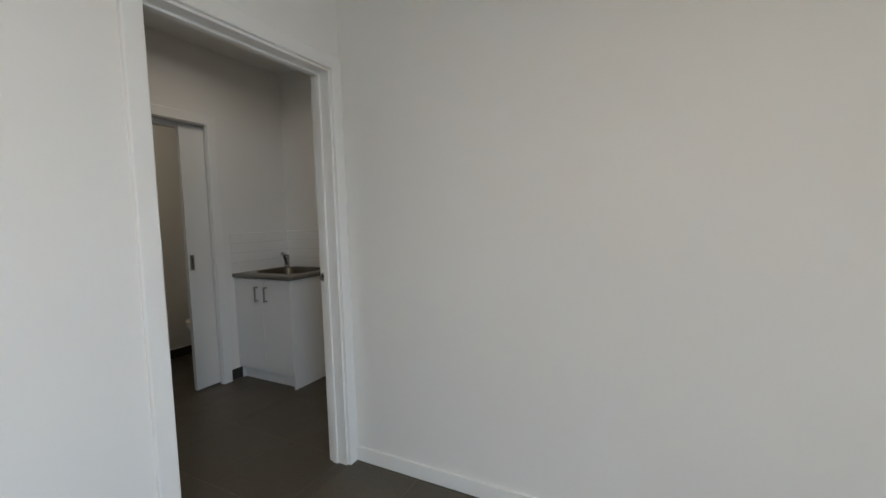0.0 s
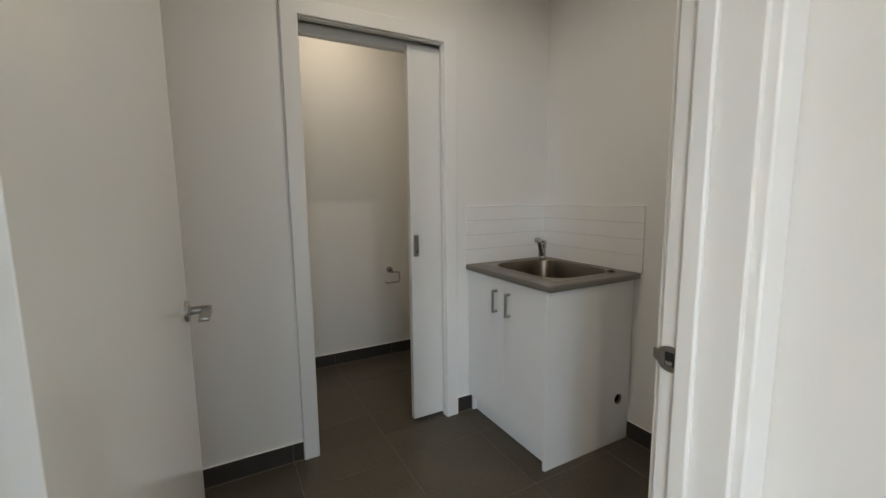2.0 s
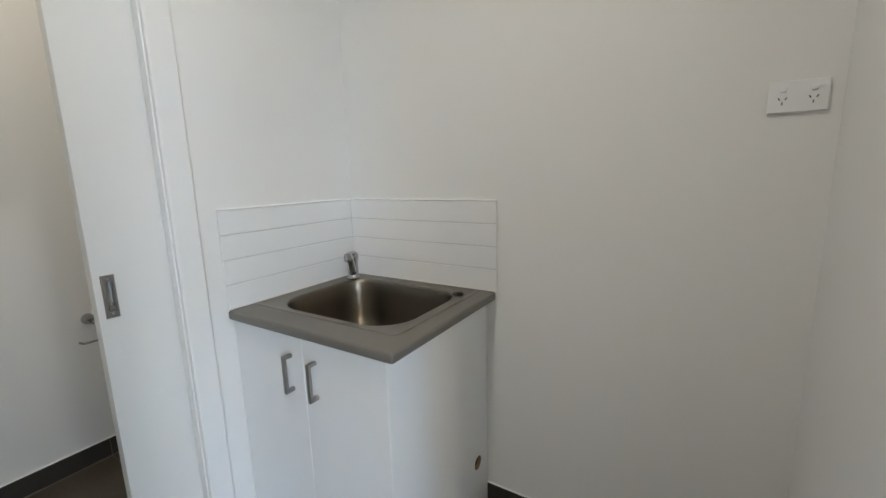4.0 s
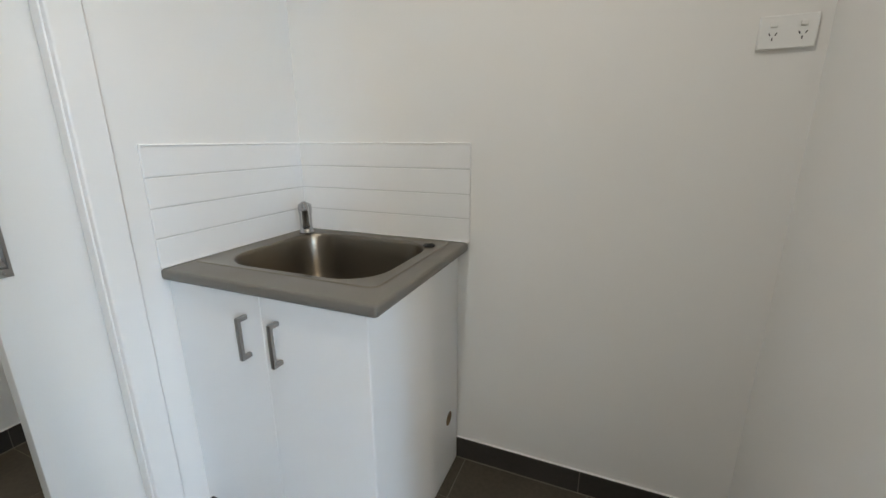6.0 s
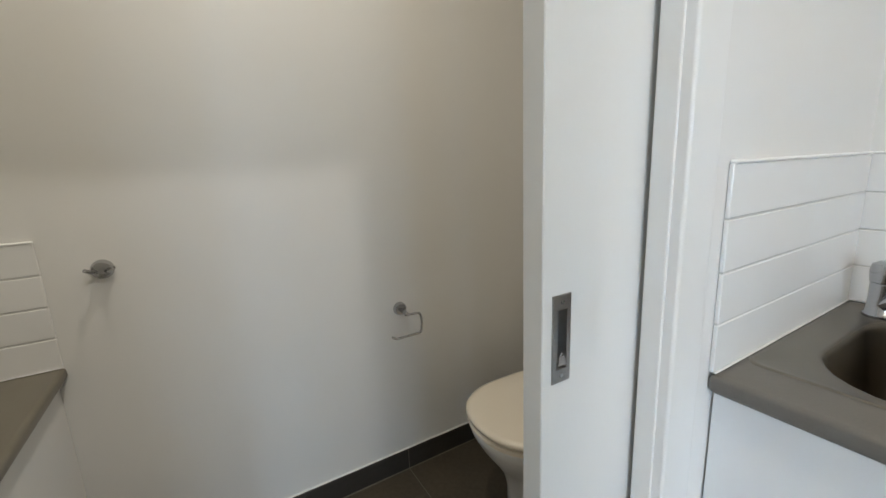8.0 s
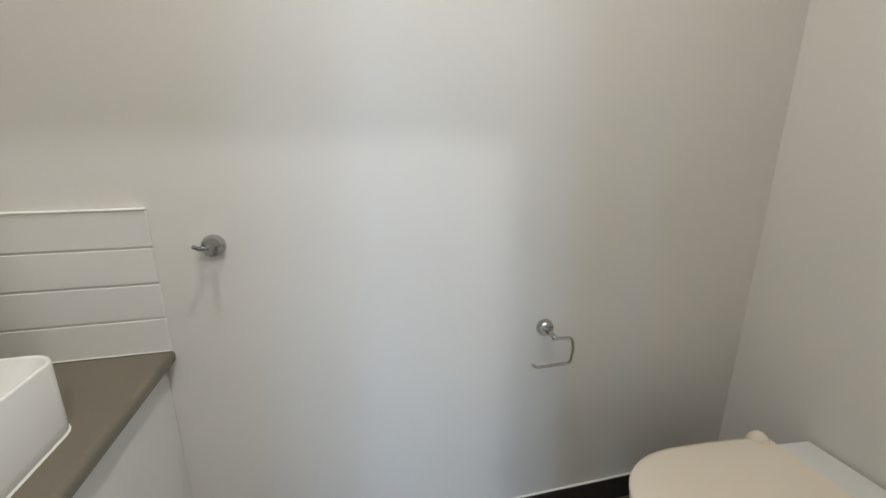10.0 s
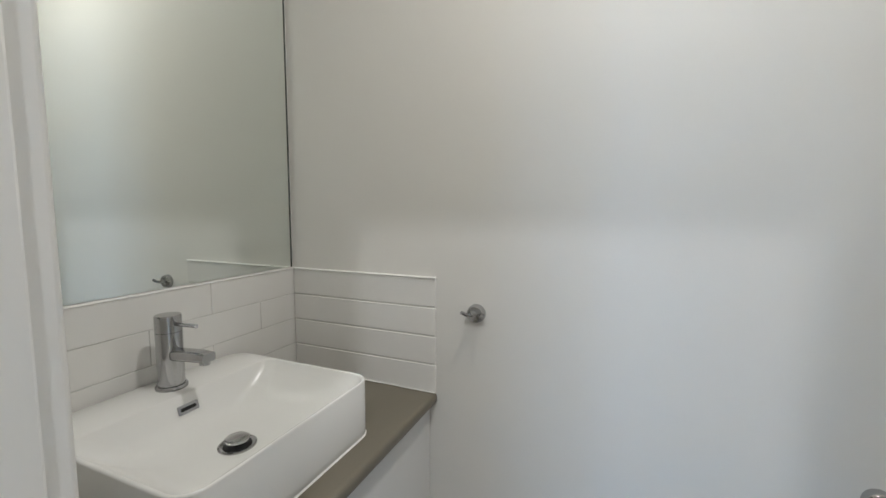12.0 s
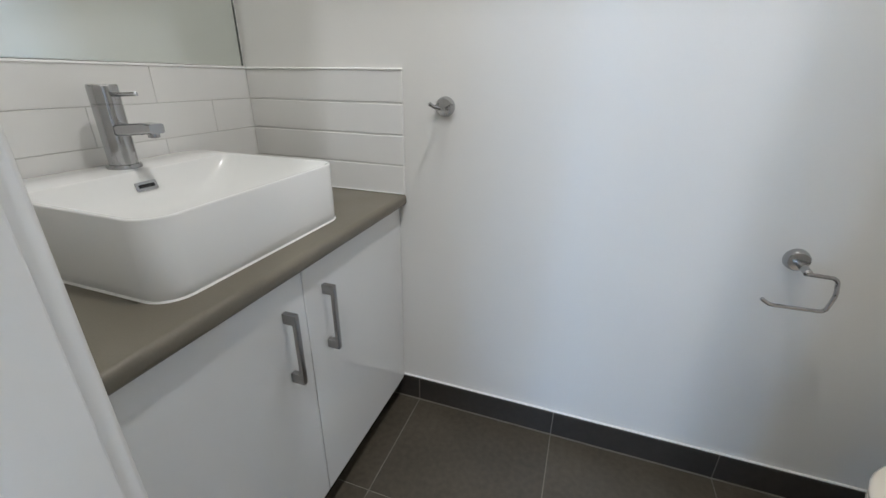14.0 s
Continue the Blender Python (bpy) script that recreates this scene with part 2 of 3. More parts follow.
for dims in ((X_WEST - 0.1, SX0 - 0.02, Y_N, WALL_N, 0, CH), (SX0 - 0.02, X_PE + 0.1, Y_N, WALL_N, SZ + 0.075, CH), (SX1 + 0.018, X_PE + 0.1, Y_N, 0.028, 0, SZ + 0.075), (SX1 + 0.018, X_PE + 0.1, 0.100, WALL_N, 0, SZ + 0.075)):
    part("panel", boxm(*dims), PAINT, wn_l)
ws_l = thing("wall_south_laundry", (-1.6, Y_S, 0), "white painted plaster wall with the entry door opening", "wall", kind="structure")
for dims in ((X_HW - 0.1, EX0 - 0.02, Y_H, Y_S, 0, CH), (EX1 + 0.02, X_EAST + 0.2, Y_H, Y_S, 0, CH), (EX0 - 0.02, EX1 + 0.02, Y_H, Y_S, EZ + 0.02, CH)):
    part("panel", boxm(*dims), PAINT, ws_l)
solid("wall_east_laundry", boxm(X_EAST, X_EAST + 0.1, Y_S, Y_N, 0, CH), PAINT, "white painted plaster wall behind the laundry sink", "wall")
solid("wall_west_laundry", boxm(X_WEST - 0.1, X_WEST, Y_S, Y_N, 0, CH), PAINT, "white painted plaster wall behind the open door", "wall")
solid("wall_far_powder", boxm(X_WEST - 0.1, X_PE + 0.1, Y_FAR, Y_FAR + 0.1, 0, CH), PAINT, "white painted plaster wall with hook and roll holder", "wall")
solid("wall_east_powder", boxm(X_PE, X_PE + 0.1, WALL_N, Y_FAR, 0, CH), PAINT, "white painted plaster wall behind the toilet", "wall")
solid("wall_west_powder", boxm(X_WEST - 0.1, X_WEST, WALL_N, Y_FAR, 0, CH), PAINT, "white painted plaster wall behind the vanity", "wall")
solid("wall_east_hall", boxm(X_HE, X_HE + 0.1, Y_HS - 0.1, Y_H, 0, CH), PAINT, "white painted plaster wall beside the entry door", "wall")
solid("wall_west_hall", boxm(X_HW - 0.1, X_HW, Y_HS - 0.1, Y_H, 0, CH), PAINT, "white painted plaster wall", "wall")
ws_h = thing("wall_south_hall", (-3.2, Y_HS, 0), "white painted plaster wall with glazed door openings", "wall", kind="structure")
edge = X_HW
for wx0, wx1, wz0, wz1 in sorted(WINDOWS):
    part("panel", boxm(edge, wx0, Y_HS - 0.1, Y_HS, 0, CH), PAINT, ws_h)
    part("panel", boxm(wx0, wx1, Y_HS - 0.1, Y_HS, wz1, CH), PAINT, ws_h)
    edge = wx1
part("panel", boxm(edge, X_HE, Y_HS - 0.1, Y_HS, 0, CH), PAINT, ws_h)
solid("ceiling", boxm(X_HW - 0.1, X_PE + 0.1, Y_HS - 0.1, Y_FAR + 0.1, CH, CH + 0.08), CEIL, "flat white painted plaster ceiling", "ceiling")
solid("ground", boxm(-40, 40, -60, 40, -0.35, -0.06), CONC, "grey concrete paving outside the glazed door", "ground")

# glazed doors of the hall, out of view, sized and placed for the daylight
for k, (wx0, wx1, wz0, wz1) in enumerate(WINDOWS):
    gd = thing(f"window_{k + 1}", ((wx0 + wx1) / 2, Y_HS - 0.05, 0.0), "unseen white aluminium framed glass door of the hall", "window", kind="structure")
    for x0, x1 in ((wx0, wx0 + 0.05), (wx1 - 0.05, wx1)):
        part("window_frame", boxm(x0, x1, Y_HS - 0.05, Y_HS - 0.005, 0.0, wz1, bev=0.003), ALU, gd)
    for z0, z1 in ((0.0, 0.05), (wz1 - 0.05, wz1)):
        part("window_frame", boxm(wx0 + 0.05, wx1 - 0.05, Y_HS - 0.05, Y_HS - 0.005, z0, z1, bev=0.003), ALU, gd)
    pane = part("pane", boxm(wx0 + 0.05, wx1 - 0.05, Y_HS - 0.031, Y_HS - 0.025, 0.05, wz1 - 0.05), GLASS, gd)
    pane.visible_shadow = False


# ---- door linings and trims ----
def architrave(frame_thing, xa, xb, zh, w, y_wall, side, t=0.018):
    """Three mitred boards round an opening; side is the way they stand out of the wall."""
    r = 0.0045
    prof = [(0.0, 0.0), (0.0, t - r)] + [(r - r * math.cos(a), t - r + r * math.sin(a)) for a in (radians(30), radians(60), radians(90))]
    prof += [(w - u, d) for u, d in prof[::-1]]
    left = [[(xa - u, y_wall + side * d, 0.0) for u, d in prof], [(xa - u, y_wall + side * d, zh + u) for u, d in prof]]
    right = [[(xb + u, y_wall + side * d, 0.0) for u, d in prof], [(xb + u, y_wall + side * d, zh + u) for u, d in prof]]
    for loops in (left, [left[1], right[1]], right):
        part("architrave", rings(bmesh.new(), loops), TRIM, frame_thing)


# sliding door
tr = thing("door_frame_sliding", ((SX0 + SX1) / 2, Y_N, 0), "white painted timber frame of the sliding door", "door frame", kind="structure")
for yw, s in ((Y_N, -1), (WALL_N, 1)):
    architrave(tr, SX0 - 0.004, SX1 + 0.004, SZ + 0.006, 0.074, yw, s)
part("jamb", boxm(SX0 - 0.02, SX0, Y_N - 0.001, WALL_N + 0.001, 0.0, SZ + 0.02, bev=0.002), TRIM, tr)
part("jamb", boxm(SX1, SX1 + 0.018, Y_N - 0.001, 0.030, 0.0, SZ, bev=0.002), TRIM, tr)
part("jamb", boxm(SX1, SX1 + 0.018, 0.094, WALL_N + 0.001, 0.0, SZ, bev=0.002), TRIM, tr)
part("jamb", boxm(SX0, SX1 + 0.018, Y_N - 0.001, 0.030, SZ, SZ + 0.018, bev=0.002), TRIM, tr)
part("jamb", boxm(SX0, SX1 + 0.018, 0.094, WALL_N + 0.001, SZ - 0.03, SZ + 0.018, bev=0.002), TRIM, tr)
part("track", boxm(SX0, SX1 + 0.018, 0.036, 0.082, SZ + 0.045, SZ + 0.06, bev=0.002), NICKEL, tr, "grey metal track above the sliding door")

# sliding leaf
LX = -0.932
sl = thing("sliding_door", (LX + 0.4, 0.06, 0.008), "white painted cavity sliding door mostly slid into its pocket", "door")


def face_loop(x0, x1, z0, z1, y):
    return [(x0, y, z0), (x1, y, z0), (x1, y, z1), (x0, y, z1)]


part("leaf", rings(bmesh.new(), [face_loop(-0.9095, -0.8905, 0.978, 1.064, 0.056), face_loop(-0.9095, -0.8905, 0.978, 1.064, 0.041), face_loop(LX + 0.0015, LX + 0.8285, 0.0115, 2.0735, 0.041), face_loop(LX, LX + 0.83, 0.010, 2.075, 0.0425), face_loop(LX, LX + 0.83, 0.010, 2.075, 0.0755), face_loop(LX + 0.0015, LX + 0.8285, 0.0115, 2.0735, 0.077)]), LEAF, sl)
pl = part("flush_pull", rings(bmesh.new(), [face_loop(-0.906, -0.894, 0.984, 1.059, 0.0545), face_loop(-0.9088, -0.8912, 0.981, 1.062, 0.0535), face_loop(-0.9088, -0.8912, 0.981, 1.062, 0.0393), face_loop(-0.9092, -0.8908, 0.9805, 1.0625, 0.0385), face_loop(-0.9155, -0.8845, 0.9625, 1.0815, 0.0385), face_loop(-0.916, -0.884, 0.962, 1.082, 0.0392), face_loop(-0.916, -0.884, 0.962, 1.082, 0.0408)], cap1=False), NICKEL, sl, "satin nickel flush pull with a recess", sharp=20)
b = bmesh.new()
rings(b, [[(-0.9075 + 0.015 * i / 8, 0.0376 + 0.0004, 0.987 + 0.018 * math.sin(math.pi * i / 8)) for i in range(9)] + [(-0.8925, 0.038, 0.985), (-0.9075, 0.038, 0.985)], [(-0.9075 + 0.015 * i / 8, 0.0372, 0.987 + 0.016 * math.sin(math.pi * i / 8)) for i in range(9)] + [(-0.8925, 0.0372, 0.986), (-0.9075, 0.0372, 0.986)]])
part("finger_lip", b, CHROME, pl)
for z in (0.972, 1.072):
    part("screw", lathe(bmesh.new(), (-0.90, 0.0386, z), (0, -1, 0), [(0, 0.003), (0.0008, 0.0028), (0.001, 0.001)], 12), CHROME, pl)

# entry door lining
te = thing("door_frame_entry", ((EX0 + EX1) / 2, Y_H, 0), "white painted timber frame of the entry door", "door frame", kind="structure")
yj0, yj1 = Y_H - 0.001, Y_S + 0.001
part("jamb", boxm(EX0 - 0.02, EX0, yj0, yj1, 0, EZ + 0.02, bev=0.002), TRIM, te)
part("jamb", boxm(EX1, EX1 + 0.02, yj0, yj1, 0, EZ + 0.02, bev=0.002), TRIM, te)
part("jamb", boxm(EX0, EX1, yj0, yj1, EZ, EZ + 0.02, bev=0.002), TRIM, te)
part("door_stop", boxm(EX0, EX0 + 0.012, -1.641, -1.597, 0, EZ, bev=0.004, seg=3), TRIM, te)
part("door_stop", boxm(EX1 - 0.012, EX1, -1.641, -1.610, 0, EZ, bev=0.004, seg=3), TRIM, te)
part("door_stop", boxm(EX0 + 0.012, EX1 - 0.012, -1.641, -1.610, EZ - 0.012, EZ, bev=0.004, seg=3), TRIM, te)
for yw, s in ((Y_H, -1), (Y_S, 1)):
    architrave(te, EX0 - 0.006, EX1 + 0.012, EZ + 0.012, 0.0655, yw, s)
# strike plate on the latch side: a rounded plate with a lip that turns round the edge
b = bmesh.new()
half = [(-1.6095, 0.012), (-1.6085, 0.017), (-1.606, 0.0205), (-1.602, 0.0225)] + [(-1.600 + 0.024 * math.sin(a), 0.010 + 0.0128 * math.cos(a)) for a in [radians(k) for k in (10, 30, 50, 70, 85)]] + [(-1.562, 0.009), (-1.5605, 0.007)]
out = [(y, 1.012 + h) for y, h in half] + [(y, 1.012 - h) for y, h in half[::-1]]


def bent(y, d):
    over = max(0.0, y + 1.582)
    return EX1 - d + 22.0 * over * over


rings(b, [[(bent(y, 0.0018), y, z) for y, z in out], [(bent(y, 0.0001), y, z) for y, z in out]])
sp = part("strike_plate", b, NICKEL, te, "satin nickel strike plate with a curved lip")
# a raised black plate gives the shade of the open hole
hole_shade = part("latch_hole", boxm(EX1 - 0.0024, EX1 - 0.0015, -1.6045, -1.5885, 1.000, 1.024, bev=0.0003), BLACK, sp)
part("tongue", boxm(EX1 - 0.0030, EX1 - 0.0022, -1.6025, -1.5900, 1.001, 1.0085, bev=0.0003), CHROME, hole_shade, "bright bent tongue in the latch hole")

# hinged entry leaf, standing open into the laundry
ld = thing("entry_door", (EX0 + 0.002, -1.580, 0.010), "white painted flush door standing open with lever handle", "door")
b = boxm(0, 0.818, -0.036, 0.0, 0.0, 2.030, bev=0.0015)
door_turn = Matrix.Translation((EX0 + 0.012, -1.583, 0.010)) @ Matrix.Rotation(radians(87.0), 4, "Z")
ld.matrix_basis = door_turn


def dpart(name, bm, material, parent, label=""):
    bm.transform(door_turn)
    return part(name, bm, material, parent, label)


dpart("leaf", b, LEAF, ld)
HX, HZ = 0.776, 1.000
for s, y0 in ((-1, -0.036), (1, 0.0)):
    rose = dpart("rose", lathe(bmesh.new(), (HX, y0, HZ), (0, s, 0), [(0, 0.027), (0.006, 0.027), (0.0085, 0.0255), (0.009, 0.020)]), NICKEL, ld, "round satin nickel rose")
    lev = lathe(bmesh.new(), (HX, y0 + s * 0.008, HZ), (0, s, 0), [(0, 0.0125), (0.004, 0.0125), (0.006, 0.010), (0.046, 0.010), (0.052, 0.0085)], 20)
    ya, yb = sorted((y0 + s * 0.036, y0 + s * 0.060))
    box(lev, HX - 0.104, HX + 0.010, ya, yb, HZ - 0.005, HZ + 0.005, bev=0.002)
    dpart("lever", lev, NICKEL, ld, "flat satin nickel lever")
dpart("latch_plate", boxm(0.8172, 0.8190, -0.029, -0.007, HZ - 0.03, HZ + 0.03, bev=0.0005), NICKEL, ld)
for z in (0.22, 1.80):
    dpart("hinge", lathe(bmesh.new(), (-0.001, 0.006, z - 0.05), (0, 0, 1), [(0, 0.004), (0.001, 0.006), (0.099, 0.006), (0.1, 0.004)], 14), NICKEL, ld)

# ---- laundry cabinet and sink ----
CX, CY, CT = -0.587, -0.664, 0.868    # front, side, underside of the top
lc = thing("laundry_cabinet", (-0.29, -0.33, 0), "white laminate laundry cabinet with two doors and a hose hole", "cabinet")
b = bmesh.new()
# side panel with a round hole near the wall
hx, hz, hr = -0.087, 0.235, 0.027


def rect_point(t, x0, x1, z0, z1):
    dx, dz = math.cos(t), math.sin(t)
    k = min((x1 - hx) / dx if dx > 1e-9 else (x0 - hx) / dx if dx < -1e-9 else 9, (z1 - hz) / dz if dz > 1e-9 else (z0 - hz) / dz if dz < -1e-9 else 9)
    return hx + dx * k, hz + dz * k


X0s, X1s, Z0s, Z1s = CX + 0.002, -0.004, 0.0, CT
angs = sorted([2 * math.pi * i / 32 for i in range(32)] + [math.atan2(z - hz, x - hx) % (2 * math.pi) for x in (X0s, X1s) for z in (Z0s, Z1s)])
outer = [rect_point(t, X0s, X1s, Z0s, Z1s) for t in angs]
inner = [(hx + hr * math.cos(t), hz + hr * math.sin(t)) for t in angs]
rings(b, [[(x, CY, z) for x, z in outer], [(x, CY, z) for x, z in inner], [(x, CY + 0.016, z) for x, z in inner], [(x, CY + 0.016, z) for x, z in outer]], closed=True)
part("side_panel", b, CAB, lc)
part("side_panel", boxm(CX + 0.020, -0.004, -0.020, -0.004, 0.0, CT, bev=0.001), CAB, lc)
# coloured dark to give the shade behind the hose hole and door gap
part("back_panel", boxm(-0.012, -0.004, CY + 0.016, -0.020, 0.10, CT), CAVITY_SHADE, lc)
part("bottom_panel", boxm(CX + 0.02, -0.012, CY + 0.016, -0.020, 0.10, 0.116), CAB, lc)
part("kick_board", boxm(CX + 0.045, CX + 0.061, CY + 0.017, -0.021, 0.0, 0.10, bev=0.001), CAB, lc)
WOOD = mat("raw_chipboard", (0.30, 0.20, 0.12), 0.85, var=0.3, scale=60, fine=400, bump=0.3)
part("hole_edge", rings(bmesh.new(), [[(hx + r * math.cos(t), y, hz + r * math.sin(t)) for t in [2 * math.pi * i / 32 for i in range(32)]] for r, y in ((hr + 0.0005, CY + 0.0008), (hr - 0.0012, CY + 0.0008), (hr - 0.0012, CY + 0.0155), (hr + 0.0005, CY + 0.0155))], closed=True), WOOD, lc, "raw brown chipboard edge of the hose hole")
YS = -0.340
for y0, y1, hy in ((YS + 0.0008, -0.004, YS + 0.054), (CY + 0.001, YS - 0.0008, YS - 0.054)):
    d = part("door", boxm(CX - 0.002, CX + 0.016, y0, y1, 0.105, CT - 0.006, bev=0.0012), CAB, lc)
    hb = boxm(CX - 0.034, CX - 0.024, hy - 0.006, hy + 0.006, 0.682, 0.803, bev=0.0012)
    box(hb, CX - 0.0255, CX - 0.0018, hy - 0.006, hy + 0.006, 0.791, 0.803, bev=0.0012)
    box(hb, CX - 0.0255, CX - 0.0018, hy - 0.006, hy + 0.006, 0.682, 0.694, bev=0.0012)
    part("handle", hb, NICKEL, d, "satin nickel bow handle")

# worktop with a cut-out
TX0, TY0 = -0.609, -0.702
SXA, SXB, SYA, SYB = -0.492, -0.066, -0.605, -0.078


def slab_with_hole(x0, x1, y0, y1, z0, z1, hole_in, er=0.008):
    """A slab with rounded edges and a rounded cut-out."""
    n = 6
    bm = bmesh.new()
    top = [rrect(x0 + er * (1 - math.sin(a)), x1 - er * (1 - math.sin(a)), y0 + er * (1 - math.sin(a)), y1 - er * (1 - math.sin(a)), 0.008, z1 - er + er * math.cos(a), n) for a in [radians(k) for k in (0, 30, 60, 90)]]
    bot = [rrect(x0 + er * (1 - math.cos(a)), x1 - er * (1 - math.cos(a)), y0 + er * (1 - math.cos(a)), y1 - er * (1 - math.cos(a)), 0.008, z0 + er - er * math.sin(a), n) for a in [radians(k) for k in (0, 30, 60, 90)]]
    hi, ho = rrect(*hole_in, z1, n), rrect(*hole_in, z0, n)
    rings(bm, [hi] + top + bot + [ho], closed=True)
    return bm


tp = thing("laundry_worktop", (-0.3, -0.35, CT), "grey laminate worktop with rounded edges on the laundry cabinet", "worktop")
part("top", slab_with_hole(TX0, -0.002, TY0, -0.002, CT, 0.900, (SXA - 0.012, SXB + 0.012, SYA - 0.012, SYB + 0.012, 0.11)), TOPG, tp, sharp=50)

# pressed steel sink
sk = thing("laundry_sink", (-0.29, -0.34, 0.9), "brushed stainless steel drop-in laundry sink", "sink")
b = bmesh.new()
RX0, RX1, RY0, RY1 = -0.522, -0.022, -0.648, -0.014
lp = [rrect(RX0, RX1, RY0, RY1, 0.025, 0.9005), rrect(RX0 + 0.002, RX1 - 0.002, RY0 + 0.002, RY1 - 0.002, 0.024, 0.9020), rrect(RX0 + 0.007, RX1 - 0.007, RY0 + 0.007, RY1 - 0.007, 0.021, 0.9020), rrect(RX0 + 0.012, RX1 - 0.012, RY0 + 0.012, RY1 - 0.012, 0.018, 0.9008), rrect(SXA - 0.008, SXB + 0.008, SYA - 0.008, SYB + 0.008, 0.125, 0.9008)]
lp.append(rrect(SXA - 0.004, SXB + 0.004, SYA - 0.004, SYB + 0.004, 0.12, 0.9004))
lp.append(rrect(SXA - 0.001, SXB + 0.001, SYA - 0.001, SYB + 0.001, 0.12, 0.899))
part("rim", rings(b, lp, cap0=False, cap1=False), STEEL, sk, "satin steel rim with a low raised edge", sharp=60)
lp = lp[-1:]
for dz, ins in ((-0.004, 0.001), (-0.012, 0.003), (-0.06, 0.008), (-0.14, 0.016), (-0.190, 0.026), (-0.213, 0.042), (-0.223, 0.065), (-0.226, 0.11)):
    lp.append(rrect(SXA + ins, SXB - ins, SYA + ins, SYB - ins, max(0.12 - ins * 0.35, 0.03), 0.9 + dz))
part("bowl", rings(bmesh.new(), lp, cap0=False), BOWL_SHADED, sk, "brushed steel bowl with its shade put into the colour", sharp=60)
part("waste", lathe(bmesh.new(), (-0.30, -0.35, 0.674), (0, 0, 1), [(0, 0.040), (0.003, 0.040), (0.005, 0.036), (0.003, 0.030), (0.002, 0.005)]), CHROME, sk, "chrome basket waste")
part("tap_hole_cover", lathe(bmesh.new(), (-0.098, -0.596, 0.9012), (0, 0, 1), [(0, 0.020), (0.003, 0.020), (0.0045, 0.018), (0.003, 0.015), (0.003, 0.009), (0.007, 0.008), (0.0075, 0.003)]), BLACK, sk, "black and steel tap hole cover")

# laundry mixer, its spout turned over the bowl
tx, ty = -0.094, -0.079
sd = Vector((-0.755, -0.655, 0)).normalized()
lt = thing("laundry_tap", (tx, ty, 0.9012), "chrome single lever sink mixer with a raised spout", "tap")
part("body", lathe(bmesh.new(), (tx, ty, 0.9012), (0, 0, 1), [(0, 0.0270), (0.005, 0.0270), (0.009, 0.0240), (0.028, 0.0225), (0.070, 0.0225), (0.072, 0.0215), (0.074, 0.0240), (0.096, 0.0260), (0.110, 0.0240), (0.116, 0.014)]), CHROME, lt)
c = Vector((tx, ty, 0))
part("spout", tube(bmesh.new(), smooth_path([c + sd * 0.012 + Vector((0, 0, 0.930)), c + sd * 0.175 + Vector((0, 0, 1.038)), c + sd * 0.262 + Vector((0, 0, 1.046))], 0.05, 8), 0.0150, 16, 0.0118), CHROME, lt)
part("aerator", lathe(bmesh.new(), c + sd * 0.256 + Vector((0, 0, 1.054)), (0, 0, -1), [(0, 0.0100), (0.002, 0.0125), (0.020, 0.0128), (0.026, 0.0120), (0.027, 0.008)], 20), CHROME, lt)
part("lever", tube(bmesh.new(), [c + Vector((0, 0, 1.006)), c + sd * 0.035 + Vector((0, 0, 1.015)), c + sd * 0.080 + Vector((0, 0, 1.022))], 0.0130, 12, 0.0080), CHROME, lt)

# ---- power outlet ----
po = thing("power_outlet", (0.0, -1.495, 1.49), "white double power outlet with two switches", "power outlet")
part("plate", boxm(-0.010, -0.0005, -1.5525, -1.4375, 1.453, 1.527, bev=0.003, seg=3), PLAST, po)
for yc in (-1.466, -1.524):
    part("switch", boxm(-0.0145, -0.0095, yc - 0.0068, yc + 0.0068, 1.5010, 1.5120, bev=0.0018), PLAST, po, "white rocker switch")
    slots = bmesh.new()
    for dy, dz, tilt in ((-0.0065, 0.004, 30), (0.0065, 0.004, -30), (0.0, -0.007, 0)):
        s = boxm(-0.0110, -0.0095, -0.0011, 0.0011, -0.0033, 0.0033)
        s.transform(Matrix.Translation((0, yc + dy, 1.482 + dz)) @ Matrix.Rotation(radians(tilt), 4, "X"))
        me = bpy.data.meshes.new("slot")
        s.to_mesh(me)
        slots.from_mesh(me)
        s.free()
    # black slips carry the shade of the open pin holes
    part("pin_slots", slots, BLACK, po)

# ---- vanity ----
VX, VZ = -1.641, 0.760
VY0, VY1 = WALL_N + 0.001, Y_FAR - 0.0005
vc = thing("vanity_cabinet", (-1.92, 0.6, 0), "white gloss vanity cabinet with two doors and black kick", "cabinet")
part("body", boxm(X_WEST + 0.001, VX - 0.039, VY0 + 0.002, VY1 - 0.002, 0.085, 0.726, bev=0.001), CAB, vc)
part("kick_board", boxm(X_WEST + 0.001, VX - 0.062, VY0 + 0.002, VY1 - 0.012, 0.0, 0.085), KICK, vc, "gloss black kick board")
part("filler_strip", boxm(VX - 0.038, VX - 0.022, 1.040, VY1 - 0.002, 0.085, 0.724, bev=0.001), CABG, vc)
VS = 0.605
